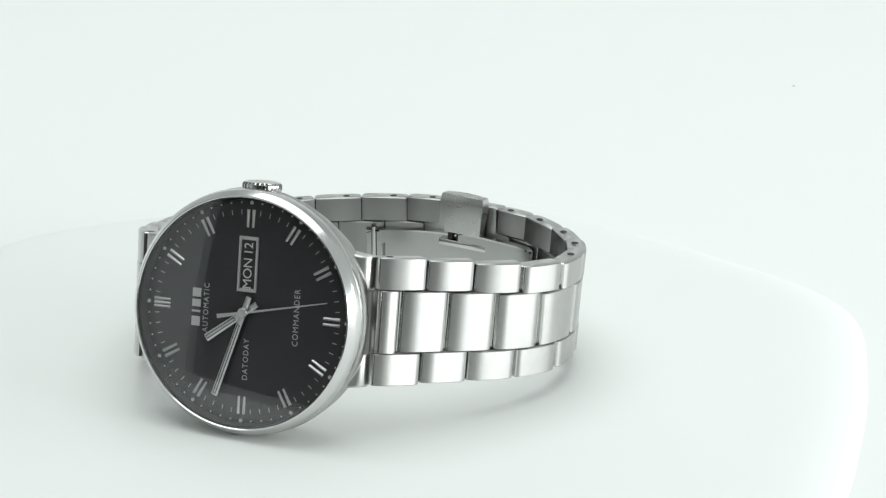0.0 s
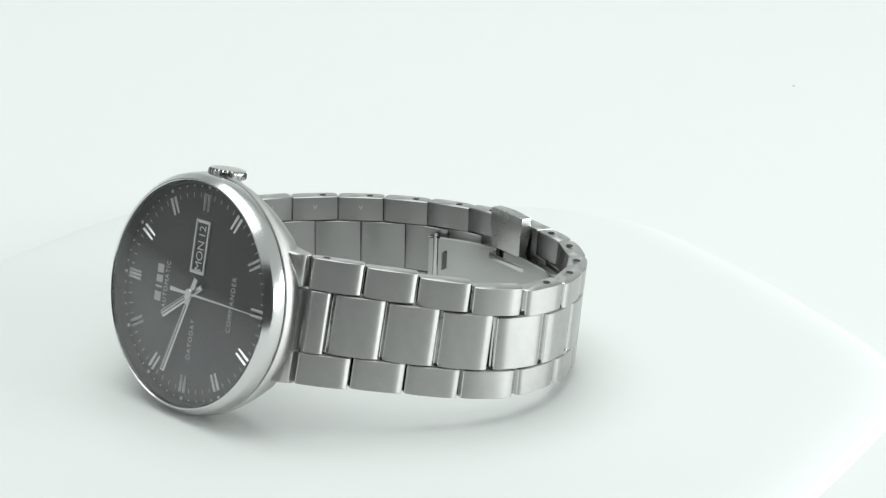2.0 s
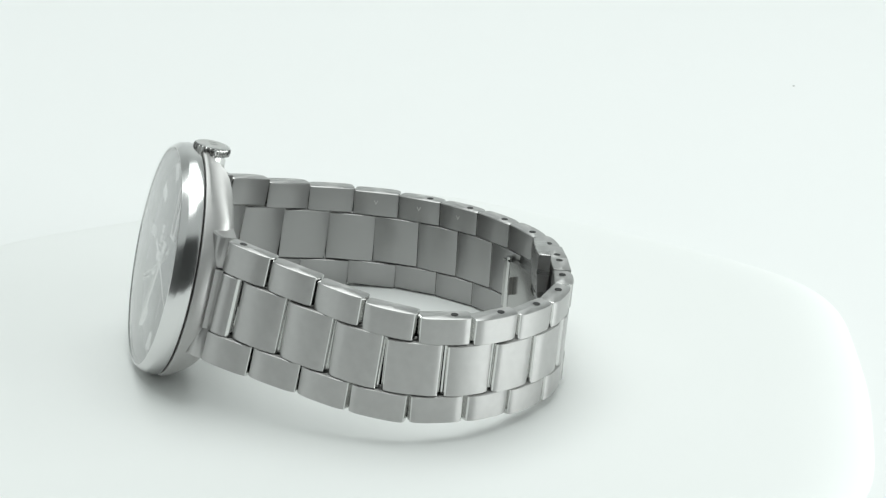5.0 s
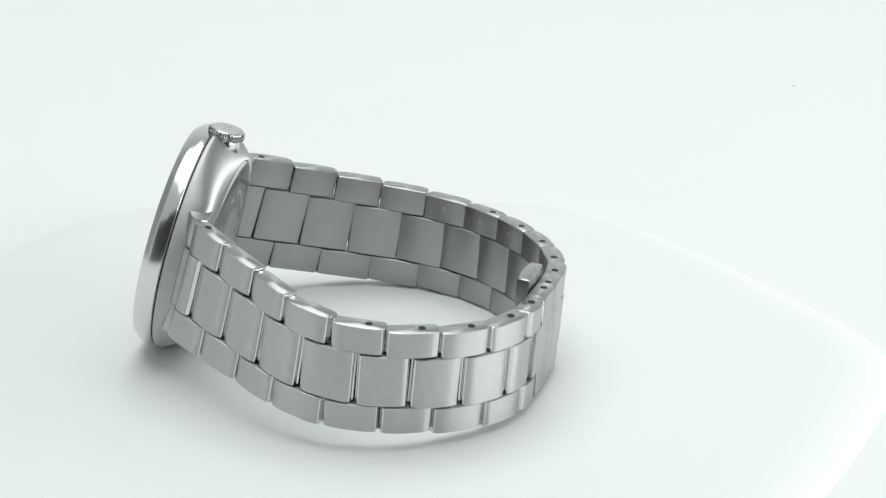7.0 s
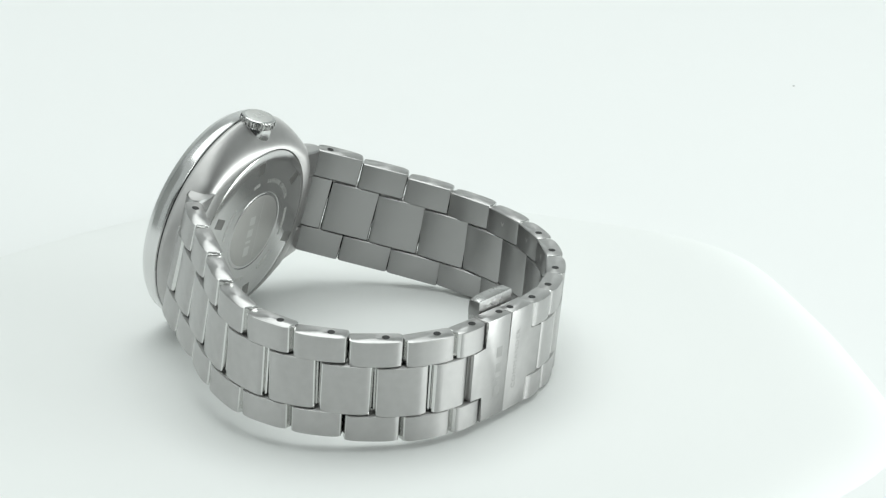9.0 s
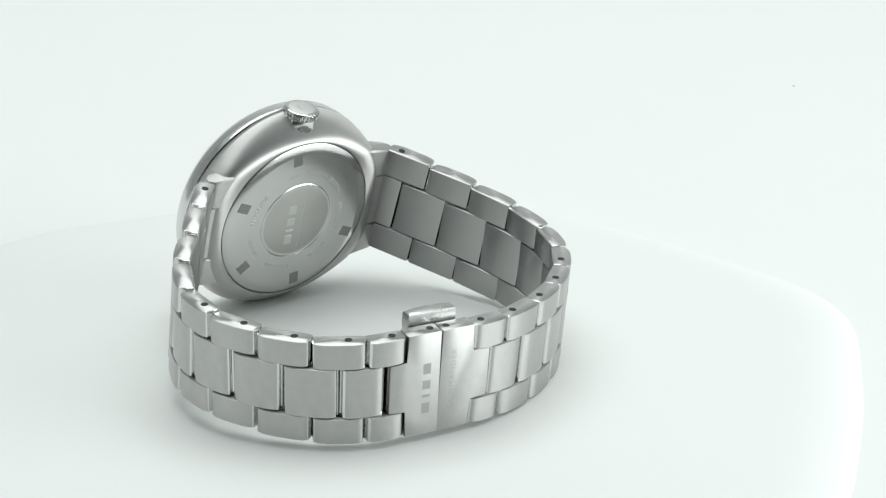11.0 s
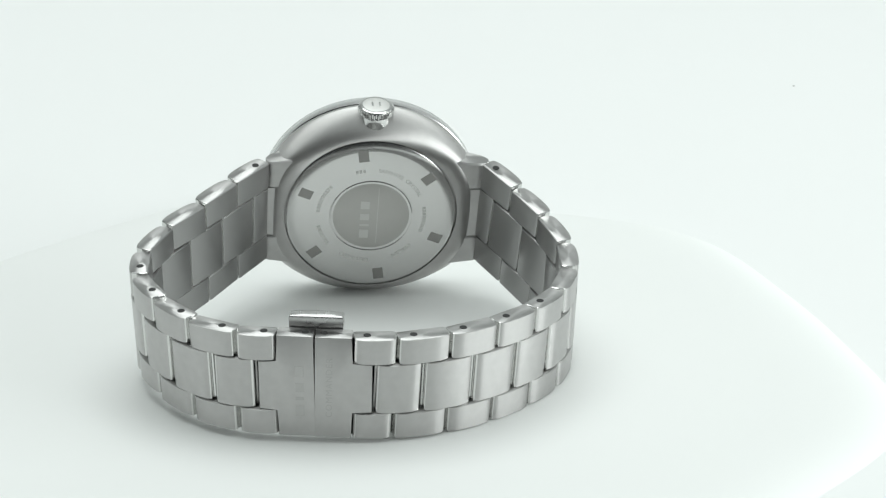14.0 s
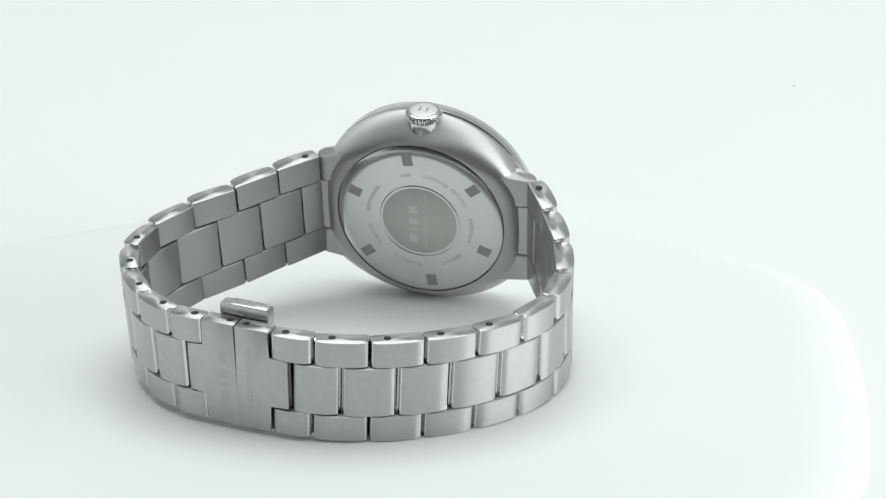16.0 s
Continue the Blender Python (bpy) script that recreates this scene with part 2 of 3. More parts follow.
def build_case():
    # one skin: round rim under the bezel, flanks that flow into the barrel-shaped back
    back = outline(19.3, 10.6, 17.3)
    rings = []

    def ring(y, radius):
        """radius takes the barrel's own reach in that direction."""
        return [(radius(math.hypot(x, z)) * x / math.hypot(x, z), y, radius(math.hypot(x, z)) * z / math.hypot(x, z)) for x, z in back]
    rings.append(ring(-5.9, lambda d: 16.2))
    rings.append(ring(-5.9, lambda d: 19.85))
    rings.append(ring(-5.8, lambda d: 20.02))
    rings.append(ring(-5.3, lambda d: 20.15))
    def flank(a):
        """Full and round towards the horns, almost straight over the crown's side."""
        pts = []
        for x, z in back:
            d = math.hypot(x, z)
            e = 0.68 + 0.92 * min(max((20.6 - d) / 3.3, 0.0), 1.0)
            r = 15.74 + (20.15 - 15.74) * max(math.cos(a), 0.0) ** e
            pts.append((r * x / d, -5.3 + 5.18 * math.sin(a) ** e, r * z / d))
        return pts
    for k in range(1, 19):
        rings.append(flank(radians(5 * k)))
    rings.append([(x * 15.64 / math.hypot(x, z), -0.3, z * 15.64 / math.hypot(x, z)) for x, z in back])
    rings.append([(x * 15.64 / math.hypot(x, z), -5.9, z * 15.64 / math.hypot(x, z)) for x, z in back])
    bm = bmesh.new()
    vs = [[bm.verts.new(p) for p in r] for r in rings]
    k = len(back)
    for p, q in zip(vs, vs[1:] + vs[:1]):
        for i in range(k):
            bm.faces.new((p[i], p[(i + 1) % k], q[(i + 1) % k], q[i]))
    case = part("case", bm, watch, CASE, STEEL_CASE, "brushed steel barrel-shaped case body", 32)
    bm = lathe([(19.0, -6.12), (19.85, -6.12), (20.02, -6.28), (20.08, -7.2), (20.0, -7.45), (19.88, -8.45), (19.75, -8.7), (19.2, -9.42), (19.02, -9.68), (18.85, -9.75), (18.7, -9.6), (18.6, -8.7), (18.8, -7.7)], 192, True)
    part("bezel", bm, watch, CASE, STEEL_BEZEL, "tall polished steel bezel with a bevelled front edge", 22)
    part("bezel_gasket", lathe([(19.65, -5.85), (19.65, -6.2), (18.9, -6.2), (18.9, -5.85)], 128, True), watch, CASE, DARK_HOLE, "dark joint line under the bezel", 28)
    # domed crystal
    prof = []
    rr = 18.68
    for i in range(15):
        r = rr * math.sin(i / 14 * math.pi / 2)
        prof.append((r, -9.62 - 0.7 * (1 - (r / rr) ** 2)))
    prof += [(rr, -9.2)]
    for i in range(14, -1, -1):
        r = rr * math.sin(i / 14 * math.pi / 2)
        prof.append((r, -9.15 - 0.6 * (1 - (r / rr) ** 2)))
    prof[0] = (0, prof[0][1])
    prof[-1] = (0, prof[-1][1])
    c = part("crystal", lathe(prof, 128), watch, CASE, CRYSTAL, "domed clear sapphire crystal", 50)
    c.visible_shadow = False
    # horns that hold the bracelet
    for sx in (-1, 1):
        x_end, y_end = HORN[sx]
        for sz in (-1, 1):
            sec = []
            for k in range(13):
                u = k / 12
                x = 12.5 + (x_end - 12.5) * u
                half = 2.75 - 1.2 * u
                mid = -3.3 + (y_end + 3.3) * u
                z0, z1 = 5.3 - 0.2 * (1 - u), 10.6 + 1.1 * (1 - u) ** 1.5
                if u > 0.8:
                    w = (u - 0.8) / 0.2
                    half *= math.sqrt(max(1 - 0.82 * w * w, 0.05))
                q = 0.28
                yf, yb = mid - half, mid + half
                pts = [(yf + q, z0), (yb - q, z0), (yb, z0 + q), (yb, z1 - q), (yb - q, z1), (yf + q, z1), (yf, z1 - q), (yf, z0 + q)]
                sec.append([(sx * x, y, sz * z) for y, z in pts])
            part("lug", loft(sec), case, None, STEEL_LINK, "", 35)
    return case


HORN = {1: (19.4, -1.9), -1: (21.0, -2.5)}


def build_crown():
    # fluted crown on a short tube, its axis along z of the case
    m = CASE @ Matrix.Translation((0, -4.0, -0.35)) @ Matrix.Rotation(radians(90), 4, "X")
    bm = lathe([(0, 16.0), (2.75, 16.0), (2.7, 19.0), (2.45, 19.6), (2.3, 20.2), (0, 20.2)], 32)
    tube = part("crown_tube", bm, watch, m, STEEL_POLISHED, "", 40)
    bm = bmesh.new()
    n = 104
    prof = [(2.2, 19.75, 0), (2.85, 19.8, 0), (3.12, 19.95, 1), (3.22, 20.1, 1), (3.22, 20.95, 1), (3.1, 21.15, 1), (2.95, 21.3, 0), (2.7, 21.4, 0)]
    rings = []
    for r, y, f in prof:
        ring = []
        for i in range(n):
            q = r - (0.42 if f and i % 4 > 1 else 0)
            ring.append(bm.verts.new((q * math.cos(2 * math.pi * i / n), y, q * math.sin(2 * math.pi * i / n))))
        rings.append(ring)
    for a, b in zip(rings, rings[1:]):
        for i in range(n):
            bm.faces.new((a[i], a[(i + 1) % n], b[(i + 1) % n], b[i]))
    bm.faces.new(rings[0])
    bm.faces.new(rings[-1])
    crown = part("crown", bm, watch, m, STEEL_POLISHED, "polished fluted winding crown", 20)
    part("crown_cap", lathe([(0, 21.52), (1.5, 21.5), (2.3, 21.44), (2.55, 21.36), (2.55, 21.2), (0, 21.2)], 48), crown, None, STEEL_ETCHED, "satin steel cap of the crown", 30)
    for r0, r1 in ((-0.8, -0.5), (0.5, 0.8)):
        part("crown_mark", slab(r0, r1, 21.4, 21.58, -0.7, 0.7, 0.04), crown, None, STEEL_POLISHED, "small raised plain mark")


def build_case_back():
    bm = lathe([(0, 0.3), (7.35, 0.3), (7.5, 0.22), (7.65, 0.3), (13.7, 0.3), (13.9, 0.27), (15.25, -0.02), (15.5, -0.2), (15.55, -2.5), (0, -2.5)], 160)
    back = part("case_back", bm, watch, CASE, STEEL_BACK, "polished steel screw-down case back with key notches", 25)
    disc = part("medallion", lathe([(0, 0.33), (6.9, 0.33), (7.0, 0.29), (7.0, 0.1), (0, 0.1)], 96), back, None, STEEL_ENGRAVED, "dull etched round medallion", 30)
    # six key notches: flush plates, the shade of the recess painted dark
    for k in range(6):
        a = radians(60 * k + 90 + NOTCH_TURN)
        c = Vector((math.cos(a), 0, math.sin(a)))
        m = Matrix((c, Vector((0, 1, 0)), c.cross(Vector((0, 1, 0))))).transposed().to_4x4()
        m.translation = c * 12.9
        part("key_notch", slab(-1.2, 1.2, -0.5, 0.315, -0.95, 0.95, 0.02), back, m, STEEL_NOTCH_SHADE, "square key notch with its recess shade painted on")
    # ring of engraved words, read from the rim
    step = 3.7
    for i, ch in enumerate("SAPPHIRE CRYSTAL"):
        if ch != " ":
            put_on_back("engraved_letter", lettering(ch, 1.15, 0.02), back, radians(124 + step * (i - 7.5)), 9.75)
    bar = mesh_of("engraved_bar", slab(-0.24, 0.24, -0.34, 0.34, -0.03, 0.02, 0), STEEL_ETCHED)
    for mid, count in ((76, 3), (184, 9), (232, 7), (286, 9), (334, 7), (22, 10)):
        for i in range(count):
            part("engraved_bar", bar, back, back_pose(radians(mid + step * (i - (count - 1) / 2)), 9.75))
    # maker's mark as four plain blocks, and the line beside it
    for i, w in enumerate((1.9, 0.5, 1.5, 1.7)):
        z = (-3.9, -2.0, -0.2, 2.3)[i]
        part("mark_block", slab(0.3, 2.0, 0.24, 0.37, z - w / 2, z + w / 2, 0.05), back, None, STEEL_ETCHED, "plain pale block of the maker's mark")
    part("mark_rule", slab(-1.25, -1.1, 0.24, 0.36, -6.0, 6.0, 0.02), back, None, STEEL_ETCHED)


def back_pose(a, r):
    """Letters on the back: up points out from the centre, seen from behind."""
    up = Vector((math.cos(a), 0, math.sin(a)))
    nrm = Vector((0, 1, 0))
    right = up.cross(nrm)
    m = Matrix((right, up, nrm)).transposed().to_4x4()
    m.translation = up * r + nrm * 0.315
    return m


def put_on_back(name, bm, back, a, r):
    part(name, moved(bm, back_pose(a, r)), back, None, STEEL_ETCHED)


NOTCH_TURN = -9.0


def build_dial():
    dial = part("dial", lathe([(0, Y_DIAL), (16.4, Y_DIAL), (18.0, Y_DIAL + 0.15), (18.4, Y_DIAL + 0.25), (18.4, Y_DIAL + 0.8), (0, Y_DIAL + 0.8)], 128), watch, CASE, DIAL_BLACK, "glossy black dial with silver printing", 30)
    ring = lathe([(18.1, Y_DIAL + 0.2), (18.35, Y_DIAL - 1.4), (18.45, Y_DIAL - 1.4), (18.45, Y_DIAL + 0.3)], 128, True)
    part("flange_ring", ring, watch, CASE, DIAL_BLACK, "black sloping ring round the dial", 30)
    # paired baton markers
    def batons(offsets):
        bms = []
        for o in offsets:
            bms.append(moved(loft([[(0, -0.02, -0.21), (0, -0.02, 0.21), (0, -0.2, 0.03), (0, -0.2, -0.03)], [(2.9, -0.02, -0.29), (2.9, -0.02, 0.29), (2.9, -0.32, 0.04), (2.9, -0.32, -0.04)]]),
                             Matrix.Translation((0, 0, o))))
        return mesh_of("hour_marker", joined(*bms), INDEX_STEEL)
    pair, triple = batons((-0.48, 0.48)), batons((-0.62, 0, 0.62))
    for h in range(12):
        part("hour_marker", triple if h == 0 else pair, dial, dial_pose(h * 5, 13.75), label="applied steel baton hour marker")
    tick = mesh_of("minute_tick", slab(-0.4, 0.4, -0.035, 0.0, -0.055, 0.055, 0), PRINT_GREY)
    dot = mesh_of("minute_dot", lathe([(0, -0.04), (0.16, -0.04), (0.16, 0)], 8), PRINT_GREY)
    big = mesh_of("hour_dot", lathe([(0, -0.06), (0.32, -0.06), (0.32, 0)], 12), LUME)
    for k in range(60):
        if k % 5:
            part("minute_tick", tick, dial, dial_pose(k, 16.2))
        part("hour_dot" if k % 5 == 0 else "minute_dot", big if k % 5 == 0 else dot, dial, dial_pose(k, 17.75, Y_DIAL + 0.1))
    # words read from nine towards three o'clock
    def words(text, wide, cap, at_x, at_z):
        """A printed line of a given width and letter height."""
        bm = lettering(text, 1.0, 0.02, 1.2)
        xs, ys = [v.co.x for v in bm.verts], [v.co.y for v in bm.verts]
        m = Matrix(((0, -1, 0), (0, 0, -1), (1, 0, 0))).to_4x4()
        m.translation = (at_x, Y_DIAL - 0.03, at_z)
        sx, sy = wide / (max(xs) - min(xs)), cap / (max(ys) - min(ys))
        part("printed_words", moved(bm, m @ Matrix.Diagonal((sx, sy, 1, 1))), dial, None, PRINT_GREY)
    words("AUTOMATIC", 8.0, 0.95, -7.2, 0.0)
    words("COMMANDER", 9.2, 1.0, 9.0, 0.0)
    words("DATODAY", 6.7, 0.95, 0.4, -7.7)
    for z, w in ((-2.35, 1.75), (-0.72, 0.4), (0.62, 1.35), (2.35, 1.6)):
        part("mark_block", slab(-9.75, -8.2, -0.12, 0.0, z - w * 0.45, z + w * 0.45, 0.05), dial, Matrix.Translation((0, Y_DIAL, 0)), PRINT_GREY, "plain raised silver block of the maker's mark")
    # calendar window at three o'clock
    part("calendar_disc", slab(-1.35, 1.35, -0.06, 0, 3.9, 11.7, 0), dial, Matrix.Translation((0, Y_DIAL, 0)), DAY_DISC, "dark calendar disc in the window")
    fr = []
    for a, b, c, d in ((-1.75, -1.3, 3.3, 12.3), (1.3, 1.75, 3.3, 12.3), (-1.4, 1.4, 3.3, 3.85), (-1.4, 1.4, 11.75, 12.3)):
        fr.append(slab(a, b, -0.3, 0, c, d, 0.08))
    part("calendar_frame", joined(*fr), dial, Matrix.Translation((0, Y_DIAL, 0)), INDEX_STEEL, "bevelled steel calendar window frame")
    def digits(text, size, at_z, name):
        m = Matrix(((0, -1, 0), (0, 0, -1), (1, 0, 0))).to_4x4()
        m.translation = (0, Y_DIAL - 0.08, at_z)
        part(name, moved(lettering(text, size, 0.015, 0.95), m), dial, None, WHITE_PRINT)
    digits("MON", 2.2, 6.3, "day_name")
    digits("12", 2.2, 10.3, "day_number")
    return dial


def hand_mesh(name, tail, tip, w0, w1, mat, slot=None):
    bm = loft([[(-tail, -0.02, -w0), (-tail, -0.2, -w0 * 0.45), (-tail, -0.2, w0 * 0.45), (-tail, -0.02, w0), (-tail, 0.06, w0), (-tail, 0.06, -w0)],
               [(tip, -0.02, -w1), (tip, -0.2, -w1 * 0.45), (tip, -0.2, w1 * 0.45), (tip, -0.02, w1), (tip, 0.06, w1), (tip, 0.06, -w1)]])
    return mesh_of(name, bm, mat)


def build_pointers():
    h = part("hour_hand", hand_mesh("hour_hand", 2.6, 8.2, 0.5, 0.66, INDEX_STEEL), watch, CASE @ dial_pose(HOUR_AT, 0, Y_DIAL - 0.6), label="faceted steel hour hand with pale inlay")
    part("hand_groove", slab(1.9, 8.0, -0.22, -0.15, -0.31, 0.31, 0), h, None, DIAL_BLACK)
    part("hand_inlay", slab(2.0, 7.9, -0.235, -0.15, -0.17, 0.17, 0), h, None, LUME)
    h = part("minute_hand", hand_mesh("minute_hand", 2.8, 14.6, 0.46, 0.56, INDEX_STEEL), watch, CASE @ dial_pose(MINUTE_AT, 0, Y_DIAL - 1.0), label="faceted steel minute hand with pale inlay")
    part("hand_groove", slab(2.1, 14.3, -0.22, -0.15, -0.28, 0.28, 0), h, None, DIAL_BLACK)
    part("hand_inlay", slab(2.2, 14.2, -0.235, -0.15, -0.14, 0.14, 0), h, None, LUME)
    s = part("seconds_hand", joined(hand_mesh_bm(4.6, 15.2), lathe([(0, -0.25), (0.75, -0.2), (0.85, -0.05), (0.85, 0.08), (0, 0.08)], 24)), watch, CASE @ dial_pose(SECOND_AT, 0, Y_DIAL - 1.4), INDEX_STEEL, "thin steel seconds hand")
    return s


def hand_mesh_bm(tail, tip):
    return loft([[(-tail, -0.05, -0.36), (-tail, -0.05, 0.36), (-tail, 0.05, 0.36), (-tail, 0.05, -0.36)],
                 [(0, -0.07, -0.2), (0, -0.07, 0.2), (0, 0.05, 0.2), (0, 0.05, -0.2)],
                 [(tip, -0.05, -0.07), (tip, -0.05, 0.07), (tip, 0.05, 0.07), (tip, 0.05, -0.07)]])


HOUR_AT, MINUTE_AT, SECOND_AT = 54.0, 48.0, 28.0
case = build_case()
build_crown()
build_case_back()
build_dial()
seconds_hand = build_pointers()

# ---- the bracelet ----
# top edge of the bracelet, from the six o'clock horns round the clasp to the twelve o'clock horns
LOOP = [(3.6, -27.1, 28.0), (11.7, -23.9, 26.4), (19.4, -20.5, 24.6), (27.6, -17.1, 22.8), (34.1, -12.0, 21.1), (37.8, -5.6, 20.3), (38.5, 2.4, 19.2),
        (37.2, 10.4, 18.2), (33.7, 18.2, 17.9), (28.6, 22.8, 17.9), (21.9, 27.6, 17.9), (14.6, 31.8, 17.5), (8.0, 34.0, 17.0), (-0.8, 34.9, 16.7), (-9.2, 34.0, 16.6), (-17.4, 31.5, 16.6),
        (-25.5, 26.8, 16.9), (-31.3, 20.2, 17.8), (-34.5, 12.7, 19.2), (-35.3, 5.4, 21.2), (-34.8, -2.7, 23.8), (-33.6, -11.0, 26.6)]


def spline(points, per=40):
    """A smooth line through the points, even in its steps."""
    pts = [Vector(p) for p in points]
    pts = [pts[0] * 2 - pts[1]] + pts + [pts[-1] * 2 - pts[-2]]
    out = []
    for i in range(1, len(pts) - 2):
        p0, p1, p2, p3 = pts[i - 1:i + 3]
        for k in range(per):
            t = k / per
            out.append(0.5 * ((2 * p1) + (p2 - p0) * t + (2 * p0 - 5 * p1 + 4 * p2 - p3) * t * t + (3 * p1 - p0 - 3 * p2 + p3) * t ** 3))
    out.append(pts[-2])
    return out


LINE = spline(LOOP)
ARC = [0.0]
for a, b in zip(LINE, LINE[1:]):
    ARC.append(ARC[-1] + (b - a).length)
LENGTH = ARC[-1]
SPLIT = ARC[10 * 40]


def line_at(s):
    i = min(max(int(np.searchsorted(ARC, s)) - 1, 0), len(LINE) - 2)
    u = (s - ARC[i]) / (ARC[i + 1] - ARC[i])
    return LINE[i].lerp(LINE[i + 1], u)


def lean_at(s):
    """How far the links lean with the case: fully at the horns, not at the clasp."""
    e = min(s, LENGTH - s)
    return max(1 - e / 46.0, 0.0)


def bow_at(s):
    """How far the lower edge is drawn inwards: only on the bowed part away from the horns."""
    e = min(s, LENGTH - s)
    u = min(max((e - 28.0) / 24.0, 0), 1)
    return u * u * (3 - 2 * u)


def width_at(s):
    e = min(s, LENGTH - s)
    return 21.3 - 3.2 * min(e / 45.0, 1.0)


def link_pose(s0, s1):
    """Local x along the bracelet, y into the loop, z up; at the middle of the top edge line."""
    a, b = line_at(s0), line_at(s1)
    up0 = Vector((0, 0, 1)).lerp(CASE_UP, lean_at((s0 + s1) / 2)).normalized()
    x = (b - a).normalized()
    up0 = up0 + Vector((x.y, -x.x, 0)) * 0.088 * bow_at((s0 + s1) / 2)
    up = (up0 - x * up0.dot(x) * 0.48).normalized()
    x = (x - up * x.dot(up)).normalized()
    y = up.cross(x)
    m = Matrix((x, y, up)).transposed().to_4x4()
    m.translation = (a + b) / 2
    return m, (b - a).length


THICK = 3.0


def row_pose(s0, s1, depth):
    """As link_pose, for a row of links that runs that far below the top edge."""
    m, _ = link_pose(s0, s1)
    up = m.to_3x3().col[2].normalized()
    ends = []
    for s in (s0, s1):
        lean = link_pose(s - 1.5, s + 1.5)[0].to_3x3().col[2]
        ends.append(line_at(s) - lean * depth)
    x = ends[1] - ends[0]
    long = x.length
    x = (x - up * x.dot(up)).normalized()
    r = Matrix((x, up.cross(x), up)).transposed().to_4x4()
    r.translation = (ends[0] + ends[1]) / 2 + up * depth
    return r, long


def link_bm(length, z0, z1, arch=0.33, thick=THICK, groove=0.16):
    """A link with an arched outer face and stepped ends that leave a groove; y points inwards to the loop."""
    h, t = length / 2, thick / 2
    c, g = 0.16, groove
    outline = []
    for k in range(17):
        u = math.sin(math.pi / 2 * (-1 + k / 8))
        outline.append((u * (h - c - g), -t - arch * (0.45 * (1 - u * u) + 0.75 * (1 - u ** 6)) + 0.12 + 0.25 * arch))
    outline += [(h - g - 0.05, -t + 0.34), (h - g, -t + 0.5), (h - g, -0.5), (h, -0.3), (h, t - 0.5), (h - 0.15, t - 0.15), (h - 0.5, t)]
    outline += [(-h + 0.5, t), (-h + 0.15, t - 0.15), (-h, t - 0.5), (-h, -0.3), (-h + g, -0.5), (-h + g, -t + 0.5), (-h + g + 0.05, -t + 0.34)]
    q = 0.12

    def ring(z, inset):
        f = 1 - inset / h
        g = 1 - inset / t
        return [(x * f, y * g, z) for x, y in outline]
    return loft([ring(z0, q), ring(z0 + q, 0), ring(z1 - q, 0), ring(z1, q)])


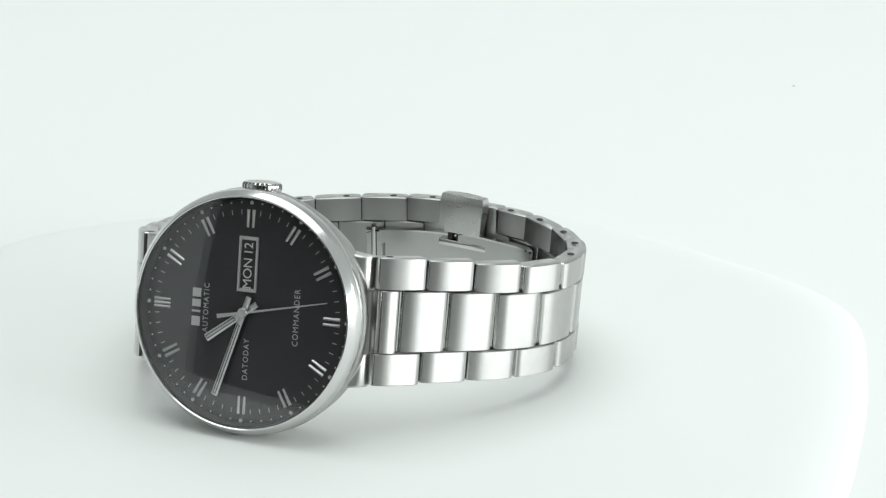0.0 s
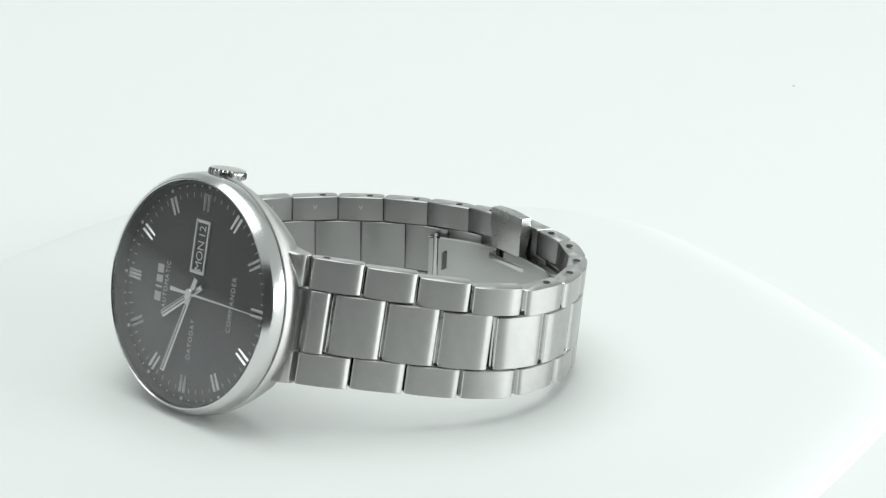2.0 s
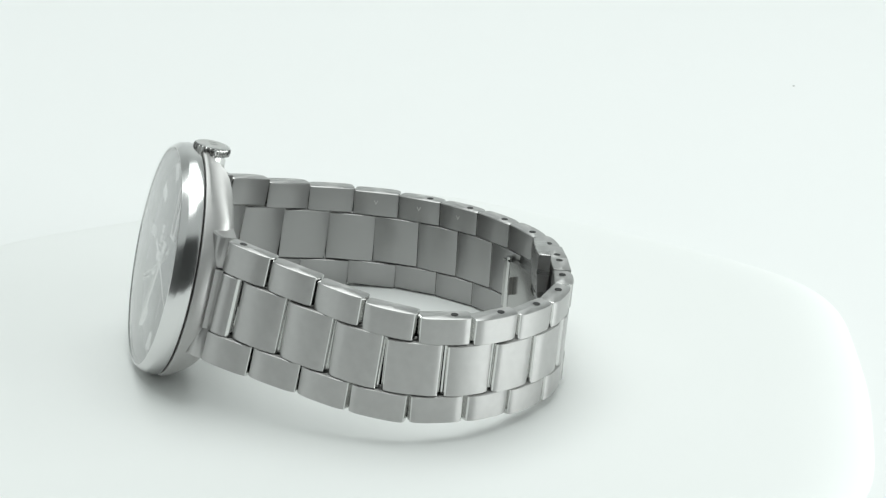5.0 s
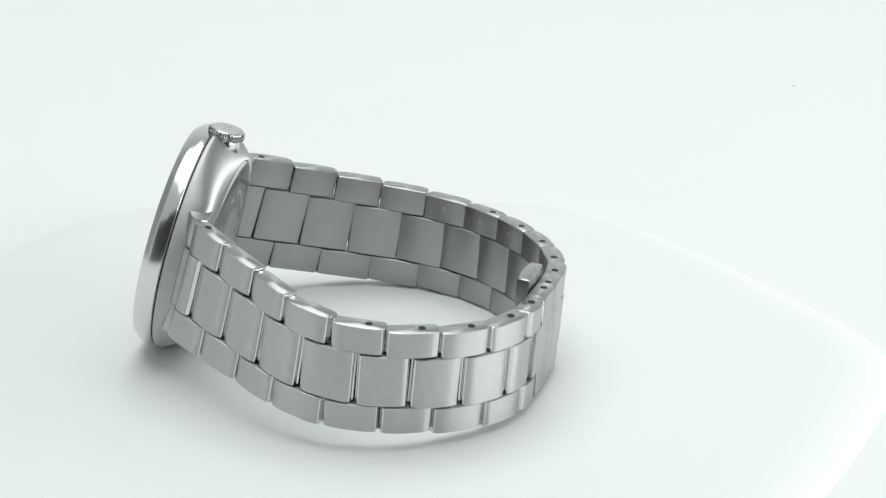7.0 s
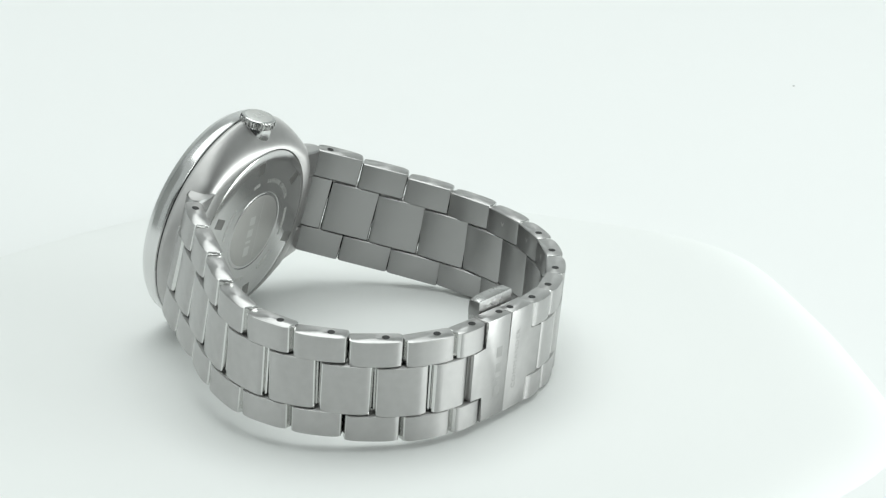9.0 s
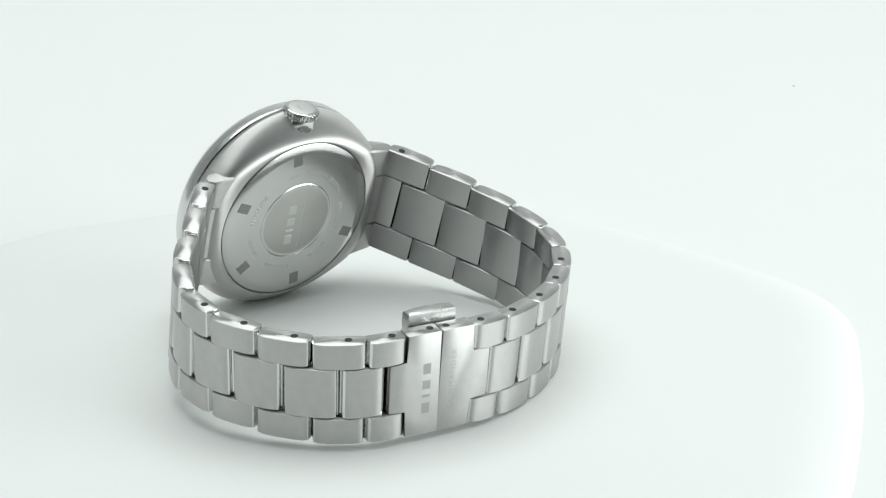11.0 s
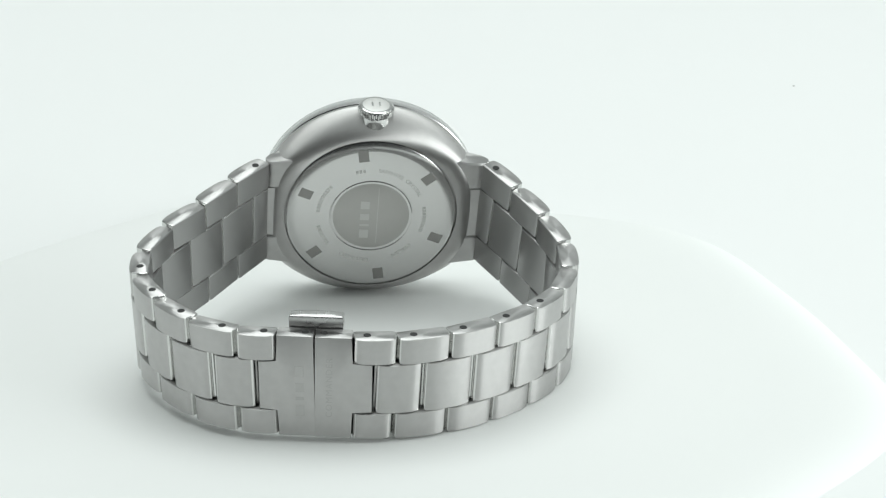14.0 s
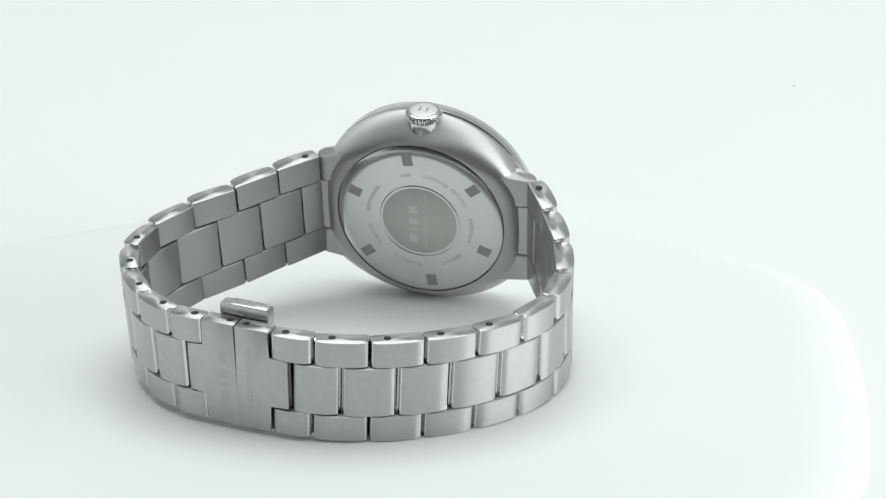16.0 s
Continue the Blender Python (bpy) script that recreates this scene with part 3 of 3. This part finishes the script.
def build_bracelet():
    outer_share = 0.255
    cache = {}

    def link(name, s0, s1, lo, hi, parent=watch, label="", arch=0.5, thick=THICK, mat=STEEL_LINK, gap=0.12):
        w = width_at((s0 + s1) / 2)
        m, ln = link_pose(s0, s1) if lo < 0.1 else row_pose(s0, s1, w * (lo + hi) / 2)
        ln = round(ln - gap, 1)
        z1, z0 = -w * lo, -w * hi
        key = (name, ln, round(z0, 1), round(z1, 1), arch, thick)
        if key not in cache:
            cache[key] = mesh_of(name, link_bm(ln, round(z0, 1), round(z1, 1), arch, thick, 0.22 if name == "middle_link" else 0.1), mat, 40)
            # faces turned into the loop take the darkened steel, as painted shade
            cache[key].materials.append(STEEL_INNER_SHADED)
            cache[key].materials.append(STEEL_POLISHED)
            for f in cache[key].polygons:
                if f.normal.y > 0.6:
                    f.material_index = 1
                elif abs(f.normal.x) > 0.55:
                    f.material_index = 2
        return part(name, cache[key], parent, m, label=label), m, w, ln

    # a solid disc, not a bore; its depth is painted as dark
    hole = mesh_of("pin_hole", lathe([(0, 0.012), (0.42, 0.012), (0.5, 0.04), (0.6, 0.03), (0.62, -0.05), (0, -0.05)], 16), DARK_HOLE)
    turn = Matrix.Rotation(radians(90), 4, "X")
    legs = [moved(slab(-0.1, 0.1, -0.05, 0.02, -0.1, 0.75, 0.02), Matrix.Rotation(radians(a), 4, "Y")) for a in (-28, 28)]
    arrow = mesh_of("arrow_mark", joined(*legs), STEEL_ETCHED)

    def side(direction):
        """Outer and middle links from one pair of horns to the clasp."""
        s_of = (lambda s: s) if direction > 0 else (lambda s: LENGTH - s)
        room = (SPLIT if direction > 0 else LENGTH - SPLIT)
        n_full, cover, short = COUNT[direction]
        first = 0.0
        tail = room - cover
        step = (tail - short) / n_full
        bounds = [first + step * k for k in range(n_full + 1)] + [tail]
        holes = HOLES[direction]
        for k, (a, b) in enumerate(zip(bounds, bounds[1:])):
            lo, hi = sorted((s_of(a), s_of(b)))
            for r0, r1 in ((0.0, outer_share), (1 - outer_share, 1.0)):
                ob, m, w, ln = link("outer_link", lo, hi, r0 + 0.003, r1 - 0.003)
                if direction < 0 and r0 == 0.0 and k in (4, 5, 6):
                    part("arrow_mark", arrow, ob, Matrix.Translation((0, THICK / 2, -w * outer_share * 0.5)), label="tiny engraved arrow")
                if r0 == 0.0 and k in holes:
                    u = 0.27 if k == 0 else 0.68
                    x = (u - 0.5) * ln * direction
                    part("pin_hole", hole, ob, Matrix.Translation((x, 0, -0.003 * w)) @ turn, label="small pin hole with its inner shade painted dark")
        mids = [0.1] + [0.5 * (a + b) for a, b in zip(bounds, bounds[1:])]
        for a, b in zip(mids, mids[1:]):
            lo, hi = sorted((s_of(a), s_of(b)))
            link("middle_link", max(lo, 0), min(hi, LENGTH), outer_share + 0.004, 1 - outer_share - 0.004)
        # clasp cover: one flat plate, full width at the joint, with a tongue between the last outer links
        lo, hi = sorted((s_of(tail), s_of(room)))
        m, ln = link_pose(lo, hi)
        w = width_at((lo + hi) / 2)
        ln -= 0.16
        reach = tail - mids[-1] - 0.25
        t0, t1 = -w * (outer_share + 0.006), -w * (1 - outer_share - 0.006)
        e = -direction
        shape = [(-e * ln / 2, 0.0), (e * ln / 2, 0.0), (e * ln / 2, t0), (e * (ln / 2 + reach), t0), (e * (ln / 2 + reach), t1), (e * ln / 2, t1), (e * ln / 2, -w), (-e * ln / 2, -w)]
        bm = loft([[(x, y, z) for x, z in shape] for y in (-THICK / 2 - 0.12, THICK / 2)])
        bmesh.ops.bevel(bm, geom=bm.edges[:], offset=0.14, segments=2, affect="EDGES", profile=0.5)
        cover_ob = part("clasp_cover", bm, watch, m, STEEL_LINK, "flat brushed steel half of the folding clasp", 40)
        part("pin_hole", hole, cover_ob, Matrix.Translation((direction * (ln / 2 - 1.4), 0, 0.0)) @ turn, label="small pin hole with its inner shade painted dark")
        if direction > 0:
            for i, h in enumerate((2.4, 0.7, 2.0, 2.4)):
                z = -w / 2 + (-4.4, -2.2, -0.2, 2.7)[i]
                part("mark_block", slab(-0.1, 1.3, -THICK / 2 - 0.135, -THICK / 2 + 0.1, z - h * 0.4, z + h * 0.4, 0.02), cover_ob, None, STEEL_FAINT, "plain etched block of the maker's mark")
        else:
            t = Matrix(((0, -1, 0), (0, 0, -1), (1, 0, 0))).to_4x4()
            t.translation = (-0.6, -THICK / 2 - 0.125, -w / 2)
            part("etched_words", moved(lettering("COMMANDER", 1.5, 0.012, 1.2), t), cover_ob, None, STEEL_FAINT)
        return bounds, cover_ob, m, w, ln

    return side(1), side(-1)


COUNT = {1: (8, 6.1, 6.5), -1: (9, 6.1, 7.0)}
HOLES = {1: (0, 4, 5, 6, 7, 8), -1: (0, 5, 6, 7, 8, 9)}
six_side, twelve_side = build_bracelet()


def build_clasp():
    """Folding blades inside the bracelet and the push button over the joint."""
    clasp = new("folding_clasp")
    clasp.parent = watch
    tagged(clasp, "polished steel folding clasp with a push button")

    def blade(name, s0, s1, off0, off1, top, bottom, thick=0.7, mat=STEEL_BLADE):
        sec = []
        n = 14
        for k in range(n + 1):
            u = k / n
            s = s0 + (s1 - s0) * u
            m, _ = link_pose(s - 0.6, s + 0.6)
            w = width_at(s)
            off = off0 + (off1 - off0) * u
            cut = 0.35 if k in (0, n) else 0.0
            q = 0.15
            ring = [(off, -w * bottom + cut), (off + thick, -w * bottom + cut + q), (off + thick, -w * top - cut - q), (off, -w * top - cut)]
            sec.append([m @ Vector((0, y, z)) for y, z in ring])
        return part(name, loft(sec), clasp, None, mat, smooth=40)

    lower = blade("lower_blade", SPLIT - 15.0, SPLIT + 21.0, 1.65, 1.75, 0.34, 0.86)
    blade("upper_blade", SPLIT - 17.0, SPLIT + 1.0, 2.5, 2.6, 0.30, 0.70)
    blade("blade_edge", SPLIT - 15.0, SPLIT + 21.0, 1.6, 1.7, 0.325, 0.36, 1.1, STEEL_POLISHED)
    blade("blade_edge", SPLIT - 17.0, SPLIT + 1.0, 2.45, 2.55, 0.285, 0.32, 1.1, STEEL_POLISHED)
    for s in (SPLIT - 11.8, SPLIT + 17.6):
        m, _ = link_pose(s - 0.6, s + 0.6)
        # raised strip in the dark notch steel paints the slot's shade
        part("blade_slot", slab(-0.13, 0.13, 2.2, 3.32, -12.2, -8.8, 0.1), clasp, m, STEEL_NOTCH_SHADE)
    for s in (SPLIT - 14.0, SPLIT + 19.5):
        m, _ = link_pose(s - 0.6, s + 0.6)
        part("hinge_pin", moved(lathe([(0, -5.4), (0.55, -5.4), (0.55, 5.4), (0, 5.4)], 16), Matrix.Rotation(radians(90), 4, "X")), clasp, m @ Matrix.Translation((0, 2.3, -width_at(s) * 0.6)), STEEL_POLISHED, smooth=40)
    m, _ = link_pose(SPLIT - 3.0, SPLIT + 3.0)
    secs = []
    for z, half, y0, y1 in ((2.0, 4.0, 2.1, 3.9), (1.85, 4.25, 1.85, 4.2), (1.5, 4.35, 1.75, 4.35), (0.2, 4.35, 1.75, 4.4), (-1.4, 4.2, 1.75, 4.4), (-5.4, 3.7, 1.9, 3.9)):
        secs.append([(half * u, y0 + 0.2 * u * u, z - 0.12 * u * u) for u in (-1, -0.5, 0, 0.5, 1)] + [(half * u, y1 - 0.3 * u * u, z - 0.12 * u * u) for u in (1, 0.5, 0, -0.5, -1)])
    button = loft(secs)
    part("push_button", button, clasp, m, STEEL_TAB, "satin steel push button", 35)
    for k in range(4):
        # solid dark blocks paint the shade between the springs
        part("spring_slot", slab(-0.5, 0.5, 2.0, 3.2, -7.0, -5.5, 0.1), clasp, m @ Matrix.Translation((-2.7 + 1.8 * k, 0, 0)), DARK_HOLE)
    part("button_frame", slab(-5.0, 5.0, 1.6, 3.4, -8.2, -7.0, 0.2), clasp, m, STEEL_POLISHED, smooth=40)


build_clasp()


def build_end_links():
    for sx in (-1, 1):
        x_end, y_end = HORN[sx]
        sec = []
        for k in range(8):
            u = k / 7
            x = 13.0 + (x_end + 0.6 - 13.0) * u
            half = 2.2 - 1.0 * u
            mid = -3.0 + (y_end + 3.0) * u
            sec.append([(sx * x, mid - half, -5.1), (sx * x, mid + half, -5.1), (sx * x, mid + half, 5.1), (sx * x, mid - half, 5.1)])
        part("end_link", loft(sec), watch, CASE, STEEL_LINK, "solid brushed steel end piece between the horns", 35)


build_end_links()


def motions():
    rate = -10.8434
    rows = [(t, pose(0, 0, 0, 0, 0, rate * t)) for t in range(17)]
    walk(watch, rows)
    walk(turntable, [(t, pose(0, 0, TABLE * MM, 0, 0, rate * t)) for t in range(17)])
    walk(seconds_hand, [(t, at_mm(CASE @ dial_pose(SECOND_AT + t, 0, Y_DIAL - 1.4))) for t in range(17)])


motions()
